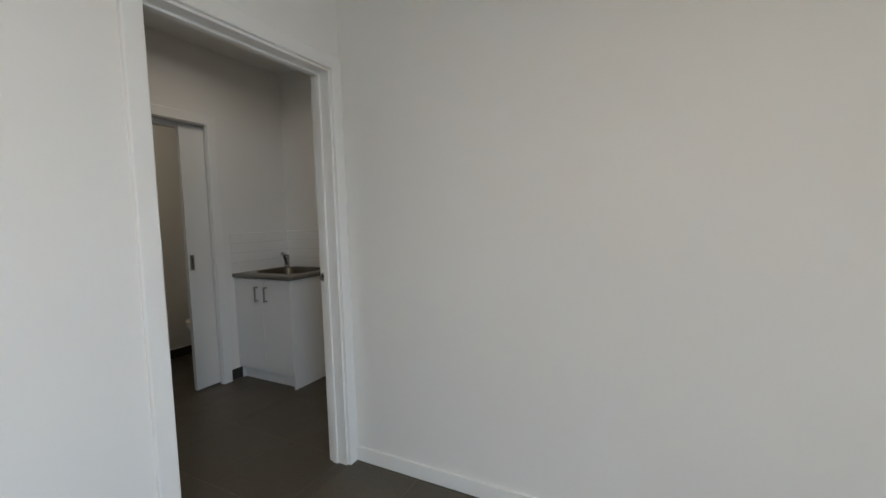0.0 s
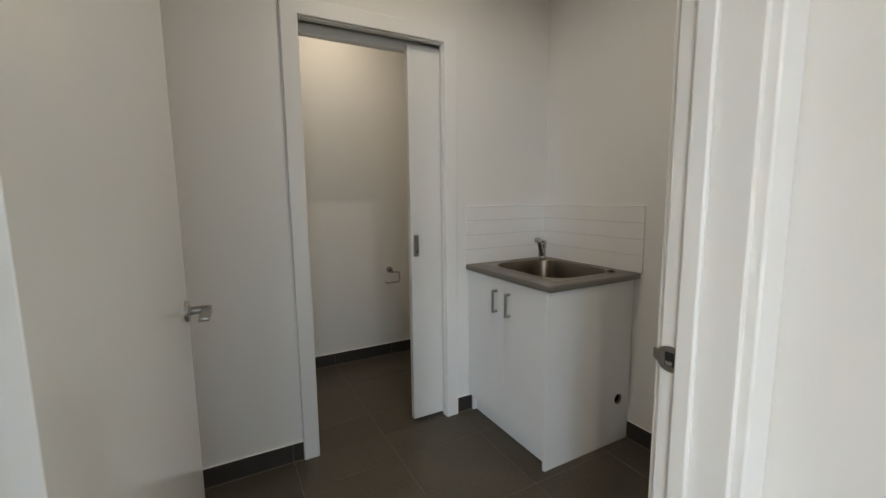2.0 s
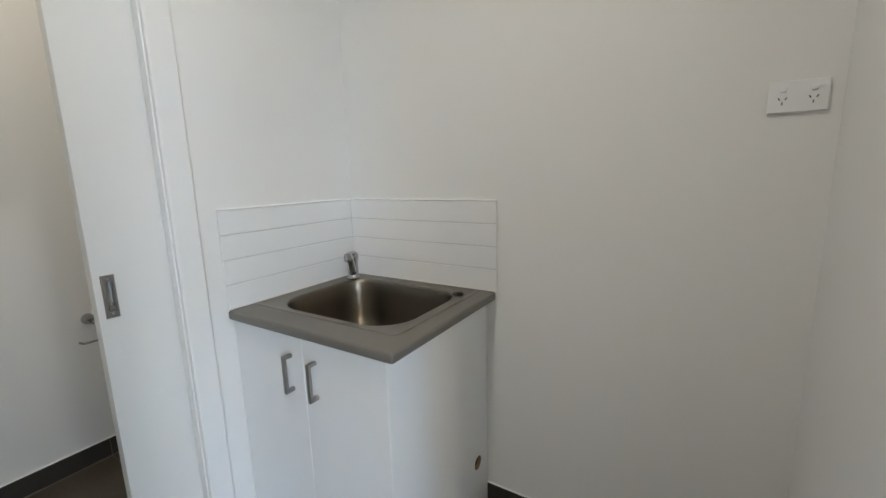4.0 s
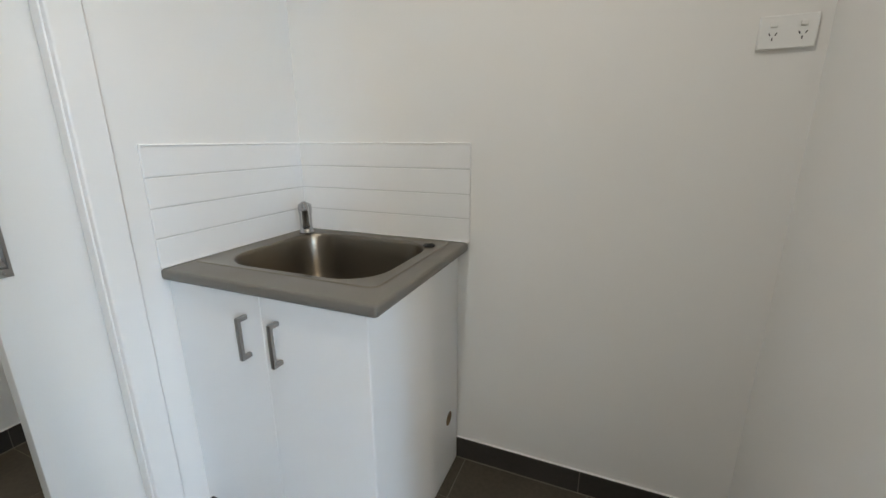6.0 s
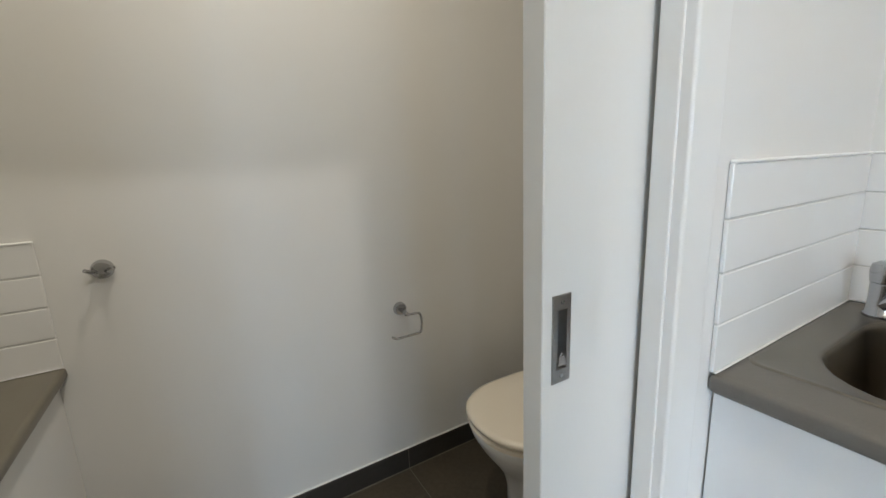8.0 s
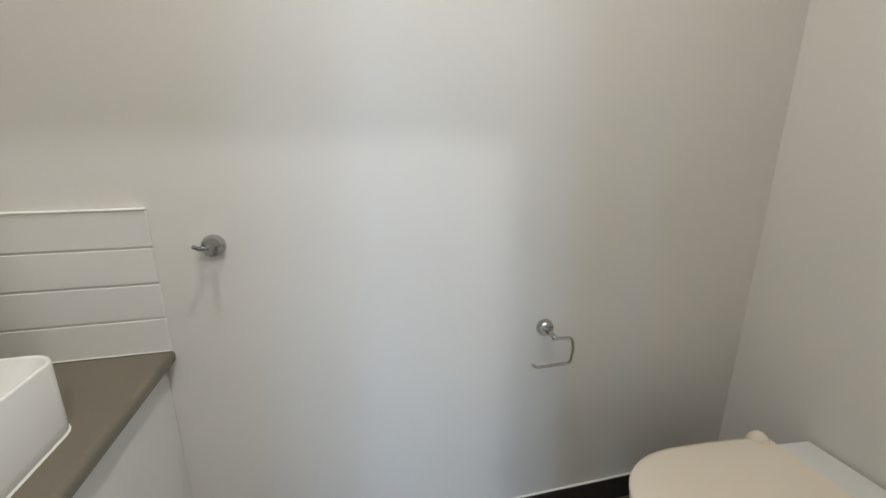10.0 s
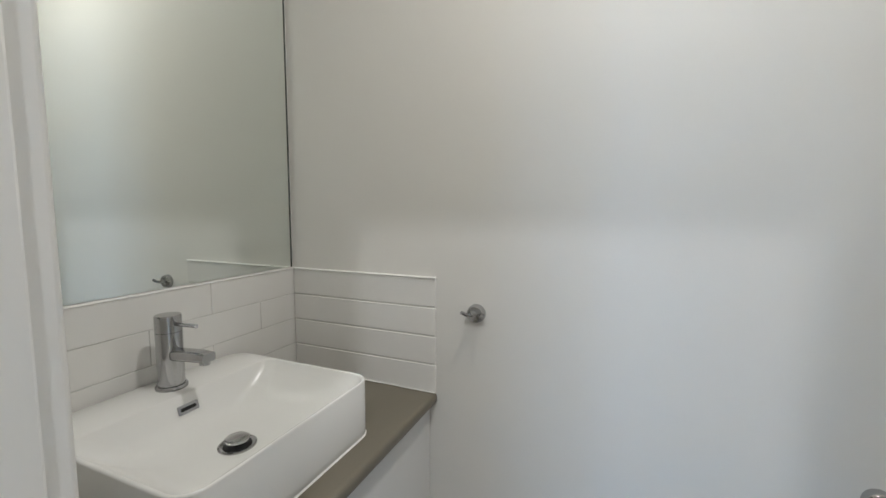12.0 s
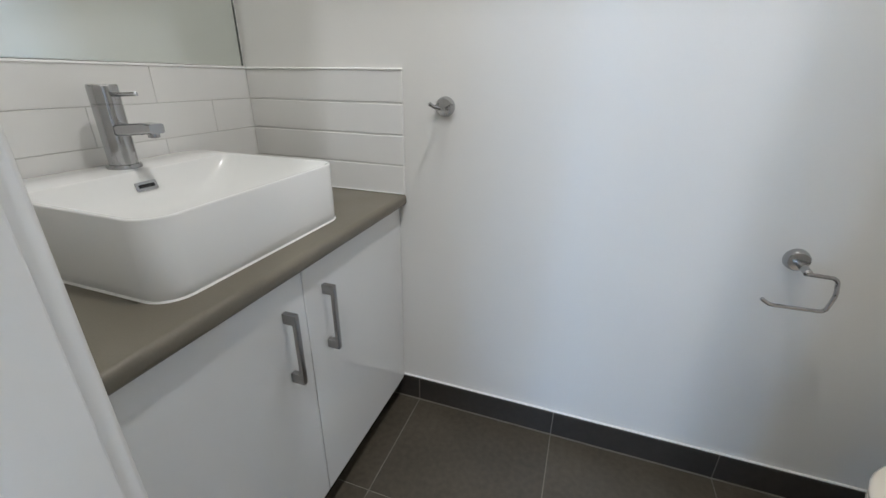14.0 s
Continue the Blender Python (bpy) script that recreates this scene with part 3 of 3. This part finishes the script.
for y0, y1, hy in ((VS + 0.0015, 1.037, VS + 0.064), (0.19, VS - 0.0015, VS - 0.064)):
    d = part("door", boxm(VX - 0.038, VX - 0.020, y0, y1, 0.087, 0.722, bev=0.0015), CABG, vc, "white gloss door")
    hb = boxm(VX + 0.002, VX + 0.011, hy - 0.006, hy + 0.006, 0.496, 0.661, bev=0.0012)
    box(hb, VX - 0.0195, VX + 0.0035, hy - 0.006, hy + 0.006, 0.638, 0.661, bev=0.0012)
    box(hb, VX - 0.0195, VX + 0.0035, hy - 0.006, hy + 0.006, 0.496, 0.519, bev=0.0012)
    part("handle", hb, NICKEL, d, "dark satin nickel bow handle")
part("filler_strip", boxm(VX - 0.038, VX - 0.022, VY0 + 0.002, 0.187, 0.085, 0.724, bev=0.001), CABG, vc)
b = bmesh.new()
r = 0.012
prof = [(X_WEST + 0.001, 0.726), (VX - r, 0.726)] + [(VX - r + r * math.sin(a), 0.726 + r - r * math.cos(a)) for a in [radians(k) for k in (20, 45, 70, 90)]] + [(VX - r + r * math.cos(a), VZ - r + r * math.sin(a)) for a in [radians(k) for k in (0, 25, 50, 75, 90)]] + [(X_WEST + 0.001, VZ)]
rings(b, [[(x, y, z) for x, z in prof] for y in (VY0 + 0.001, VY1 - 0.001)])
vt = thing("vanity_worktop", (-1.9, 0.6, 0.726), "brown grey laminate worktop with rounded front on the vanity", "worktop")
part("top", b, TOPV, vt, sharp=50)

# vessel basin
BX0, BX1, BY0, BY1 = -2.152, -1.706, 0.364, 0.836
IX0, IX1 = -2.032, -1.7135
IY0, IY1 = BY0 + 0.0085, BY1 - 0.0085
ZR = 0.894
bs = thing("wash_basin", (-1.93, 0.595, VZ), "white ceramic rectangular basin standing on the vanity worktop", "wash basin")
RC = 0.046
lp = [rrect(BX0 + 0.003, BX1 - 0.003, BY0 + 0.003, BY1 - 0.003, RC - 0.003, VZ + 0.001), rrect(BX0 + 0.0005, BX1 - 0.0005, BY0 + 0.0005, BY1 - 0.0005, RC - 0.0005, VZ + 0.004), rrect(BX0, BX1, BY0, BY1, RC, VZ + 0.02), rrect(BX0, BX1, BY0, BY1, RC, ZR - 0.0032), rrect(BX0 + 0.0009, BX1 - 0.0009, BY0 + 0.0009, BY1 - 0.0009, RC - 0.0009, ZR - 0.0009), rrect(BX0 + 0.003, BX1 - 0.003, BY0 + 0.003, BY1 - 0.003, RC - 0.003, ZR), rrect(IX0 - 0.0025, IX1 + 0.0025, IY0 - 0.0025, IY1 + 0.0025, RC - 0.006, ZR), rrect(IX0 - 0.0005, IX1 + 0.0005, IY0 - 0.0005, IY1 + 0.0005, RC - 0.008, ZR - 0.001), rrect(IX0 + 0.0005, IX1 - 0.0005, IY0 + 0.001, IY1 - 0.001, RC - 0.009, ZR - 0.004)]
for dz, ix, iy, rr in ((-0.025, 0.006, 0.020, 0.042), (-0.045, 0.012, 0.044, 0.046), (-0.062, 0.022, 0.070, 0.05), (-0.073, 0.040, 0.096, 0.055), (-0.079, 0.075, 0.135, 0.05), (-0.082, 0.120, 0.185, 0.025)):
    lp.append(rrect(IX0 + ix, IX1 - ix, IY0 + iy, IY1 - iy, rr, ZR + dz))
b = rings(bmesh.new(), lp)
part("bowl", b, CERAM, bs, sharp=50)
part("sealant", rings(bmesh.new(), [rrect(BX0 - 0.002, BX1 + 0.002, BY0 - 0.002, BY1 + 0.002, RC + 0.002, VZ + 0.0003), rrect(BX0 + 0.0005, BX1 - 0.0005, BY0 + 0.0005, BY1 - 0.0005, RC, VZ + 0.0035)]), CAULK, bs, "white sealant bead")
of = part("overflow", rings(bmesh.new(), [[(IX0 + 0.0085 + dx + (p[1] - 0.863) * -0.30, p[0], p[1]) for p in [(y, z) for y, z, _ in rrect(0.573, 0.619, 0.853, 0.871, 0.003, 0)]] for dx in (-0.004, 0.0015)]), CHROME, bs, "chrome overflow ring")
# black slip for the shade within the overflow opening
part("slot", rings(bmesh.new(), [[(IX0 + 0.0085 + dx + (p[1] - 0.863) * -0.30, p[0], p[1]) for p in [(y, z) for y, z, _ in rrect(0.579, 0.613, 0.859, 0.866, 0.002, 0)]] for dx in (-0.002, 0.0022)]), BLACK, of)
part("waste_ring", lathe(bmesh.new(), (-1.876, 0.594, ZR - 0.0815), (0, 0, 1), [(0, 0.037), (0.002, 0.037), (0.0035, 0.034), (0.001, 0.028), (0.0, 0.01)]), CHROME, bs)
# black disc put in for the shade under the plug
part("waste_gap", lathe(bmesh.new(), (-1.876, 0.594, ZR - 0.0800), (0, 0, 1), [(0, 0.027), (0.0006, 0.027), (0.0008, 0.01)]), BLACK, bs)
part("plug", lathe(bmesh.new(), (-1.876, 0.594, ZR - 0.081), (0, 0, 1), [(0, 0.010), (0.010, 0.010), (0.011, 0.0235), (0.015, 0.0235), (0.0165, 0.021), (0.017, 0.006)]), CHROME, bs, "chrome pop-up plug")

# basin mixer
mx, my = -2.088, 0.606
bt = thing("basin_tap", (mx, my, ZR), "tall chrome basin mixer with pin lever", "tap")
part("body", lathe(bmesh.new(), (mx, my, ZR), (0, 0, 1), [(0, 0.032), (0.005, 0.032), (0.008, 0.030), (0.0085, 0.0265), (0.128, 0.0265), (0.1285, 0.0255), (0.130, 0.0255), (0.1305, 0.0265), (0.163, 0.0265), (0.166, 0.025), (0.1665, 0.008)], 36), CHROME, bt)
sq = smooth_path([(mx + 0.015, my, ZR + 0.078), (mx + 0.105, my, ZR + 0.086), (mx + 0.125, my, ZR + 0.086)], 0.02)
b = bmesh.new()
loops = []
for i, p in enumerate(sq):
    k = i / (len(sq) - 1)
    hw, hh = 0.0155, 0.0115 - 0.002 * k
    loops.append([(p.x, p.y + y, p.z + z) for y, z, _ in rrect(-hw, hw, -hh, hh, 0.0055, 0, 4)])
rings(b, loops)
part("spout", b, CHROME, bt)
part("aerator", lathe(bmesh.new(), (mx + 0.112, my, ZR + 0.079), (0, 0, -1), [(0, 0.0105), (0.010, 0.0105), (0.011, 0.007)], 18), CHROME, bt)
part("lever", tube(bmesh.new(), [(mx + 0.02, my, ZR + 0.147), (mx + 0.092, my, ZR + 0.150)], 0.0042, 12), CHROME, bt)

# mirror
mi = thing("mirror", (X_WEST + 0.003, 0.6, 1.1045), "frameless wall mirror above the vanity splashback", "mirror")
part("glass", boxm(X_WEST + 0.001, X_WEST + 0.006, 0.16, 1.064, 1.1045, 2.05, bev=0.0008), MIRROR, mi)
part("edge", boxm(X_WEST + 0.001, X_WEST + 0.0068, 1.064, 1.070, 1.1045, 2.05), MEDGE, mi, "dark polished mirror edge")

# ---- robe hook and toilet roll holder ----
hk = thing("robe_hook", (-1.524, Y_FAR, 1.010), "round chrome robe hook with two pegs on the wall", "hook")
part("disc", lathe(bmesh.new(), (-1.522, Y_FAR - 0.0003, 1.010), (0, -1, 0), [(0, 0.026), (0.004, 0.026), (0.016, 0.0235), (0.020, 0.021), (0.021, 0.012)], 32), CHROME, hk)
for s in (-1, 1):
    part("peg", tube(bmesh.new(), [(-1.522 + s * 0.006, Y_FAR - 0.014, 1.006), (-1.522 + s * 0.021, Y_FAR - 0.032, 1.010), (-1.522 + s * 0.030, Y_FAR - 0.042, 1.018)], 0.0052, 12), CHROME, hk)

rx, rz = -0.667, 0.708
rh = thing("toilet_roll_holder", (rx, Y_FAR, rz), "empty chrome wire toilet roll holder on the wall", "toilet roll holder")
part("disc", lathe(bmesh.new(), (rx, Y_FAR - 0.0003, rz), (0, -1, 0), [(0, 0.026), (0.004, 0.026), (0.014, 0.024), (0.018, 0.021), (0.019, 0.010)], 32), CHROME, rh)
part("post", tube(bmesh.new(), [(rx + 0.004, Y_FAR - 0.015, rz - 0.004), (rx + 0.006, Y_FAR - 0.055, rz - 0.010)], 0.0085, 12), CHROME, rh)
yw = Y_FAR - 0.056
part("wire", tube(bmesh.new(), smooth_path([(rx + 0.004, yw, rz - 0.012), (rx + 0.060, yw, rz - 0.014), (rx + 0.066, yw - 0.004, rz - 0.050), (rx + 0.061, yw, rz - 0.096), (rx - 0.042, yw, rz - 0.098), (rx - 0.060, yw, rz - 0.086)], 0.012), 0.0045, 10), CHROME, rh)

# ---- toilet ----
TC, TB = 0.638, X_PE - 0.012


def dshape(front, back, hw, z, n=22, pw=2.3):
    """A D-shaped outline: straight at the back, a super-ellipse at the front."""
    out, cx = [], front + 0.215
    for i in range(n + 1):
        t = math.pi / 2 + math.pi * i / n
        c, s = math.cos(t), math.sin(t)
        out.append((cx + (cx - front) * math.copysign(abs(c) ** (2 / pw), c), TC + hw * math.copysign(abs(s) ** (2 / pw), s), z))
    taper = 0.86
    out += [(cx + (back - cx) * k, TC - hw * (1 - (1 - taper) * k * k), z) for k in (0.33, 0.66, 1.0)]
    out += [(cx + (back - cx) * k, TC + hw * (1 - (1 - taper) * k * k), z) for k in (1.0, 0.66, 0.33)]
    return out


tl = thing("toilet", (-0.25, TC, 0), "white ceramic toilet with closed seat lid beside the wall", "toilet")
F = -0.612
part("pan", rings(bmesh.new(), [dshape(F + f, TB, w, z) for f, w, z in ((0.145, 0.118, 0.0), (0.140, 0.122, 0.02), (0.140, 0.122, 0.10), (0.125, 0.130, 0.17), (0.085, 0.152, 0.235), (0.042, 0.178, 0.295), (0.015, 0.193, 0.345), (0.007, 0.198, 0.375), (0.010, 0.196, 0.380))]), CERAM, tl, sharp=60)
part("seat", rings(bmesh.new(), [dshape(F + f, -0.085, w, z) for f, w, z in ((0.009, 0.195, 0.3815), (0.002, 0.200, 0.385), (0.002, 0.200, 0.397), (0.008, 0.196, 0.4005))]), SEATP, tl, "white plastic seat ring", sharp=60)
part("lid", rings(bmesh.new(), [dshape(F + f, -0.095, w, z) for f, w, z in ((0.007, 0.196, 0.4045), (0.0, 0.201, 0.408), (-0.002, 0.203, 0.418), (0.002, 0.200, 0.425), (0.018, 0.188, 0.429), (0.10, 0.110, 0.4305))]), SEATP, tl, "closed white plastic lid", sharp=60)
for s in (-1, 1):
    part("hinge", lathe(bmesh.new(), (-0.122, TC + s * 0.170, 0.408), (0, 0, 1), [(0, 0.030), (0.024, 0.026), (0.036, 0.015), (0.041, 0.006)], 18), SEATP, tl)

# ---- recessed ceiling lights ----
# the hall one is an added fill for the warm upper walls
for (lx, ly), where in ((LAUNDRY_LIGHT, "laundry"), (POWDER_LIGHT, "powder room"), (HALL_FILL, "hall")):
    dl = thing("ceiling_light", (lx, ly, CH), f"unseen round white recessed light in the {where} ceiling, switched on", "ceiling light", "recessed lights")
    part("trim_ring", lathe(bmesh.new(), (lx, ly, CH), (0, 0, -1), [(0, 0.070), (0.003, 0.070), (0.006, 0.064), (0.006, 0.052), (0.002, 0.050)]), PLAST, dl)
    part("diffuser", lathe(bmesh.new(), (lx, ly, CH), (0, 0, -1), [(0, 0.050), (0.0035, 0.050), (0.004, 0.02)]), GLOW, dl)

# ---- skirting of the hall ----
bb = thing("baseboard", (X_HE, -3.6, 0), "white painted timber skirting along the hall wall", "skirting", kind="structure")
part("board", boxm(X_HE - 0.013, X_HE, Y_HS, Y_H - 0.0185, 0, 0.078, bev=0.003), TRIM, bb)
part("board", boxm(X_HW, EX0 - 0.073, Y_H - 0.013, Y_H, 0, 0.078, bev=0.003), TRIM, bb)
part("board", boxm(X_HW, X_HW + 0.013, Y_HS, Y_H - 0.014, 0, 0.078, bev=0.003), TRIM, bb)

# ---- tiled splashbacks: laundry corner, vanity corner ----
TILE = 0.322


def splash(name, at, label, runs, z0, ROW, bevel):
    """runs: (axis, fixed coordinate of the wall, way out of it, start, end, way along, offset of the first joint)."""
    sb = thing(name, at, label, "splashback", kind="structure")
    for axis, w, out, a0, a1, shift, joint, gap in runs:
        lo, hi = min(a0, a1), max(a0, a1)

        def slab(u0, u1, d0, d1, za, zb, bev=0.0):
            p0, p1 = sorted((w + out * d0, w + out * d1))
            return boxm(u0, u1, p0, p1, za, zb, bev=bev, seg=1) if axis == "x" else boxm(p0, p1, u0, u1, za, zb, bev=bev, seg=1)

        part("grout", slab(lo + 0.004, hi - 0.004, 0.0003, 0.0062, z0 + 0.001, z0 + 4 * ROW - 0.001), WGROUT, sb)
        for row in range(4):
            cuts = [lo]
            u = lo + ((shift + (0.5 * TILE if row % 2 else 0)) % TILE)
            while joint and u < hi - 0.02:
                if u > lo + 0.02:
                    cuts.append(u)
                u += TILE
            cuts.append(hi)
            for u0, u1 in zip(cuts, cuts[1:]):
                part("tile", slab(u0 + joint + 0.0002, u1 - joint - 0.0002, 0.0008, 0.0080, z0 + row * ROW + gap, z0 + (row + 1) * ROW - gap, bevel * (0.4 if joint else 1.0)), WTILE, sb)
        part("sealant", slab(lo, hi, 0.0008, 0.0108, z0 + 4 * ROW - 0.0024, z0 + 4 * ROW + 0.0042, 0.0025), CAULK, sb)
        part("sealant", slab(lo, hi, 0.0081, 0.0122, z0, z0 + 0.0040, 0.0018), CAULK, sb)
    return sb


splash("splashback", (-0.01, -0.01, 0.9), "white glazed brick-bond tile splashback above the laundry worktop", (("x", Y_N, -1, -0.606, -0.0085, 0.28, 0, 0.0015), ("y", X_EAST, -1, -0.708, -0.0005, 0.14, 0, 0.0015)), 0.9005, 0.0832, 0.0014)
splash("splashback", (-2.17, 1.07, VZ), "white glazed brick-bond tile splashback behind the basin", (("x", Y_FAR, -1, X_WEST + 0.0085, -1.643, 0.01, 0, 0.0014), ("y", X_WEST, 1, VY0 + 0.001, Y_FAR - 0.0005, 0.145, 0.0004, 0.0007)), VZ + 0.0005, 0.0846, 0.0024)

# ---- dark tiled skirtings ----
SH, STEP, GX, GY = 0.093, 0.4655, -1.137, -1.635


def skirting(at, label, runs):
    sb = thing("baseboard", at, label, "skirting", kind="structure")
    for axis, w, out, lo, hi, joint in runs:

        def slab(u0, u1, d0, d1, za, zb, bev=0.0):
            p0, p1 = sorted((w + out * d0, w + out * d1))
            return boxm(u0, u1, p0, p1, za, zb, bev=bev, seg=1) if axis == "x" else boxm(p0, p1, u0, u1, za, zb, bev=bev, seg=1)

        part("grout", slab(lo, hi, 0.0003, 0.0085, 0.0, SH - 0.001), GROUT, sb)
        first = joint + math.floor((lo - joint) / STEP) * STEP
        cuts = [lo] + [first + k * STEP for k in range(12) if lo + 0.015 < first + k * STEP < hi - 0.015] + [hi]
        for u0, u1 in zip(cuts, cuts[1:]):
            part("tile", slab(u0 + 0.0014, u1 - 0.0014, 0.001, 0.0105, 0.004, SH, 0.001), SKIRT, sb)
        part("grout", slab(lo, hi, 0.0088, 0.0130, 0.0002, 0.0030, 0.0010), GROUT, sb)
        part("sealant", slab(lo, hi, 0.0005, 0.0075, SH - 0.0005, SH + 0.0035, 0.001), CAULK, sb)
    return sb


skirting((-1.5, 0, 0), "dark grey tile skirting in the laundry", (("x", Y_N, -1, X_WEST + 0.012, SX0 - 0.0785, -1.607), ("x", Y_N, -1, SX1 + 0.0845, CX + 0.019, -0.2), ("y", X_EAST, -1, Y_S, CY - 0.001, -1.137), ("x", Y_S, 1, EX1 + 0.079, -0.012, -0.65), ("y", X_WEST, 1, Y_S, Y_N, -1.137)))
skirting((-0.8, Y_FAR, 0), "dark grey tile skirting in the powder room", (("x", Y_FAR, -1, VX - 0.061, X_PE - 0.012, GX), ("y", X_PE, -1, WALL_N, Y_FAR, 0.76), ("x", WALL_N, 1, SX1 + 0.0845, X_PE - 0.012, -0.18)))

# ---- tiled floor ----
fl = thing("floor", (-1.5, -1.5, 0), "dark grey brown porcelain floor tiles with thin grout joints", "floor", kind="structure")
part("slab", boxm(X_HW - 0.1, X_PE + 0.1, Y_HS - 0.1, Y_FAR + 0.1, -0.06, -0.0010), GROUT, fl)
tile_mesh = {}


def lay(x0, x1, y0, y1):
    """Lays tiles on the grid, cut at the edges of the room."""
    i0, i1 = math.floor((x0 - GX) / STEP), math.ceil((x1 - GX) / STEP)
    j0, j1 = math.floor((y0 - GY) / STEP), math.ceil((y1 - GY) / STEP)
    for i in range(i0, i1):
        for j in range(j0, j1):
            a, c = max(x0, GX + i * STEP), min(x1, GX + (i + 1) * STEP)
            e, f = max(y0, GY + j * STEP), min(y1, GY + (j + 1) * STEP)
            if c - a < 0.01 or f - e < 0.01:
                continue
            # a joint only where the edge lies on the grid; cut edges butt
            g = [0.0014 if abs(u - v) < 1e-6 else 0.0 for u, v in ((a, GX + i * STEP), (c, GX + (i + 1) * STEP), (e, GY + j * STEP), (f, GY + (j + 1) * STEP))]
            key = (round(c - a, 4), round(f - e, 4), *g)
            if key not in tile_mesh:
                w, h = key[:2]
                tile_mesh[key] = mesh_of("tile", boxm(-w / 2 + g[0], w / 2 - g[1], -h / 2 + g[2], h / 2 - g[3], -0.008, 0.0, bev=0.0005, seg=1), FLOOR)
            ob = new("tile", tile_mesh[key])
            ob.parent = fl
            ob.location = Vector(((a + c) / 2, (e + f) / 2, 0)) - fl.location


lay(X_WEST, X_EAST, -1.612, Y_N)
lay(SX0, SX1, Y_N, WALL_N)
lay(X_WEST, X_PE, WALL_N, Y_FAR)
lay(X_HW, X_HE, Y_HS, -1.702)
lay(EX0, EX1, -1.702, -1.612)
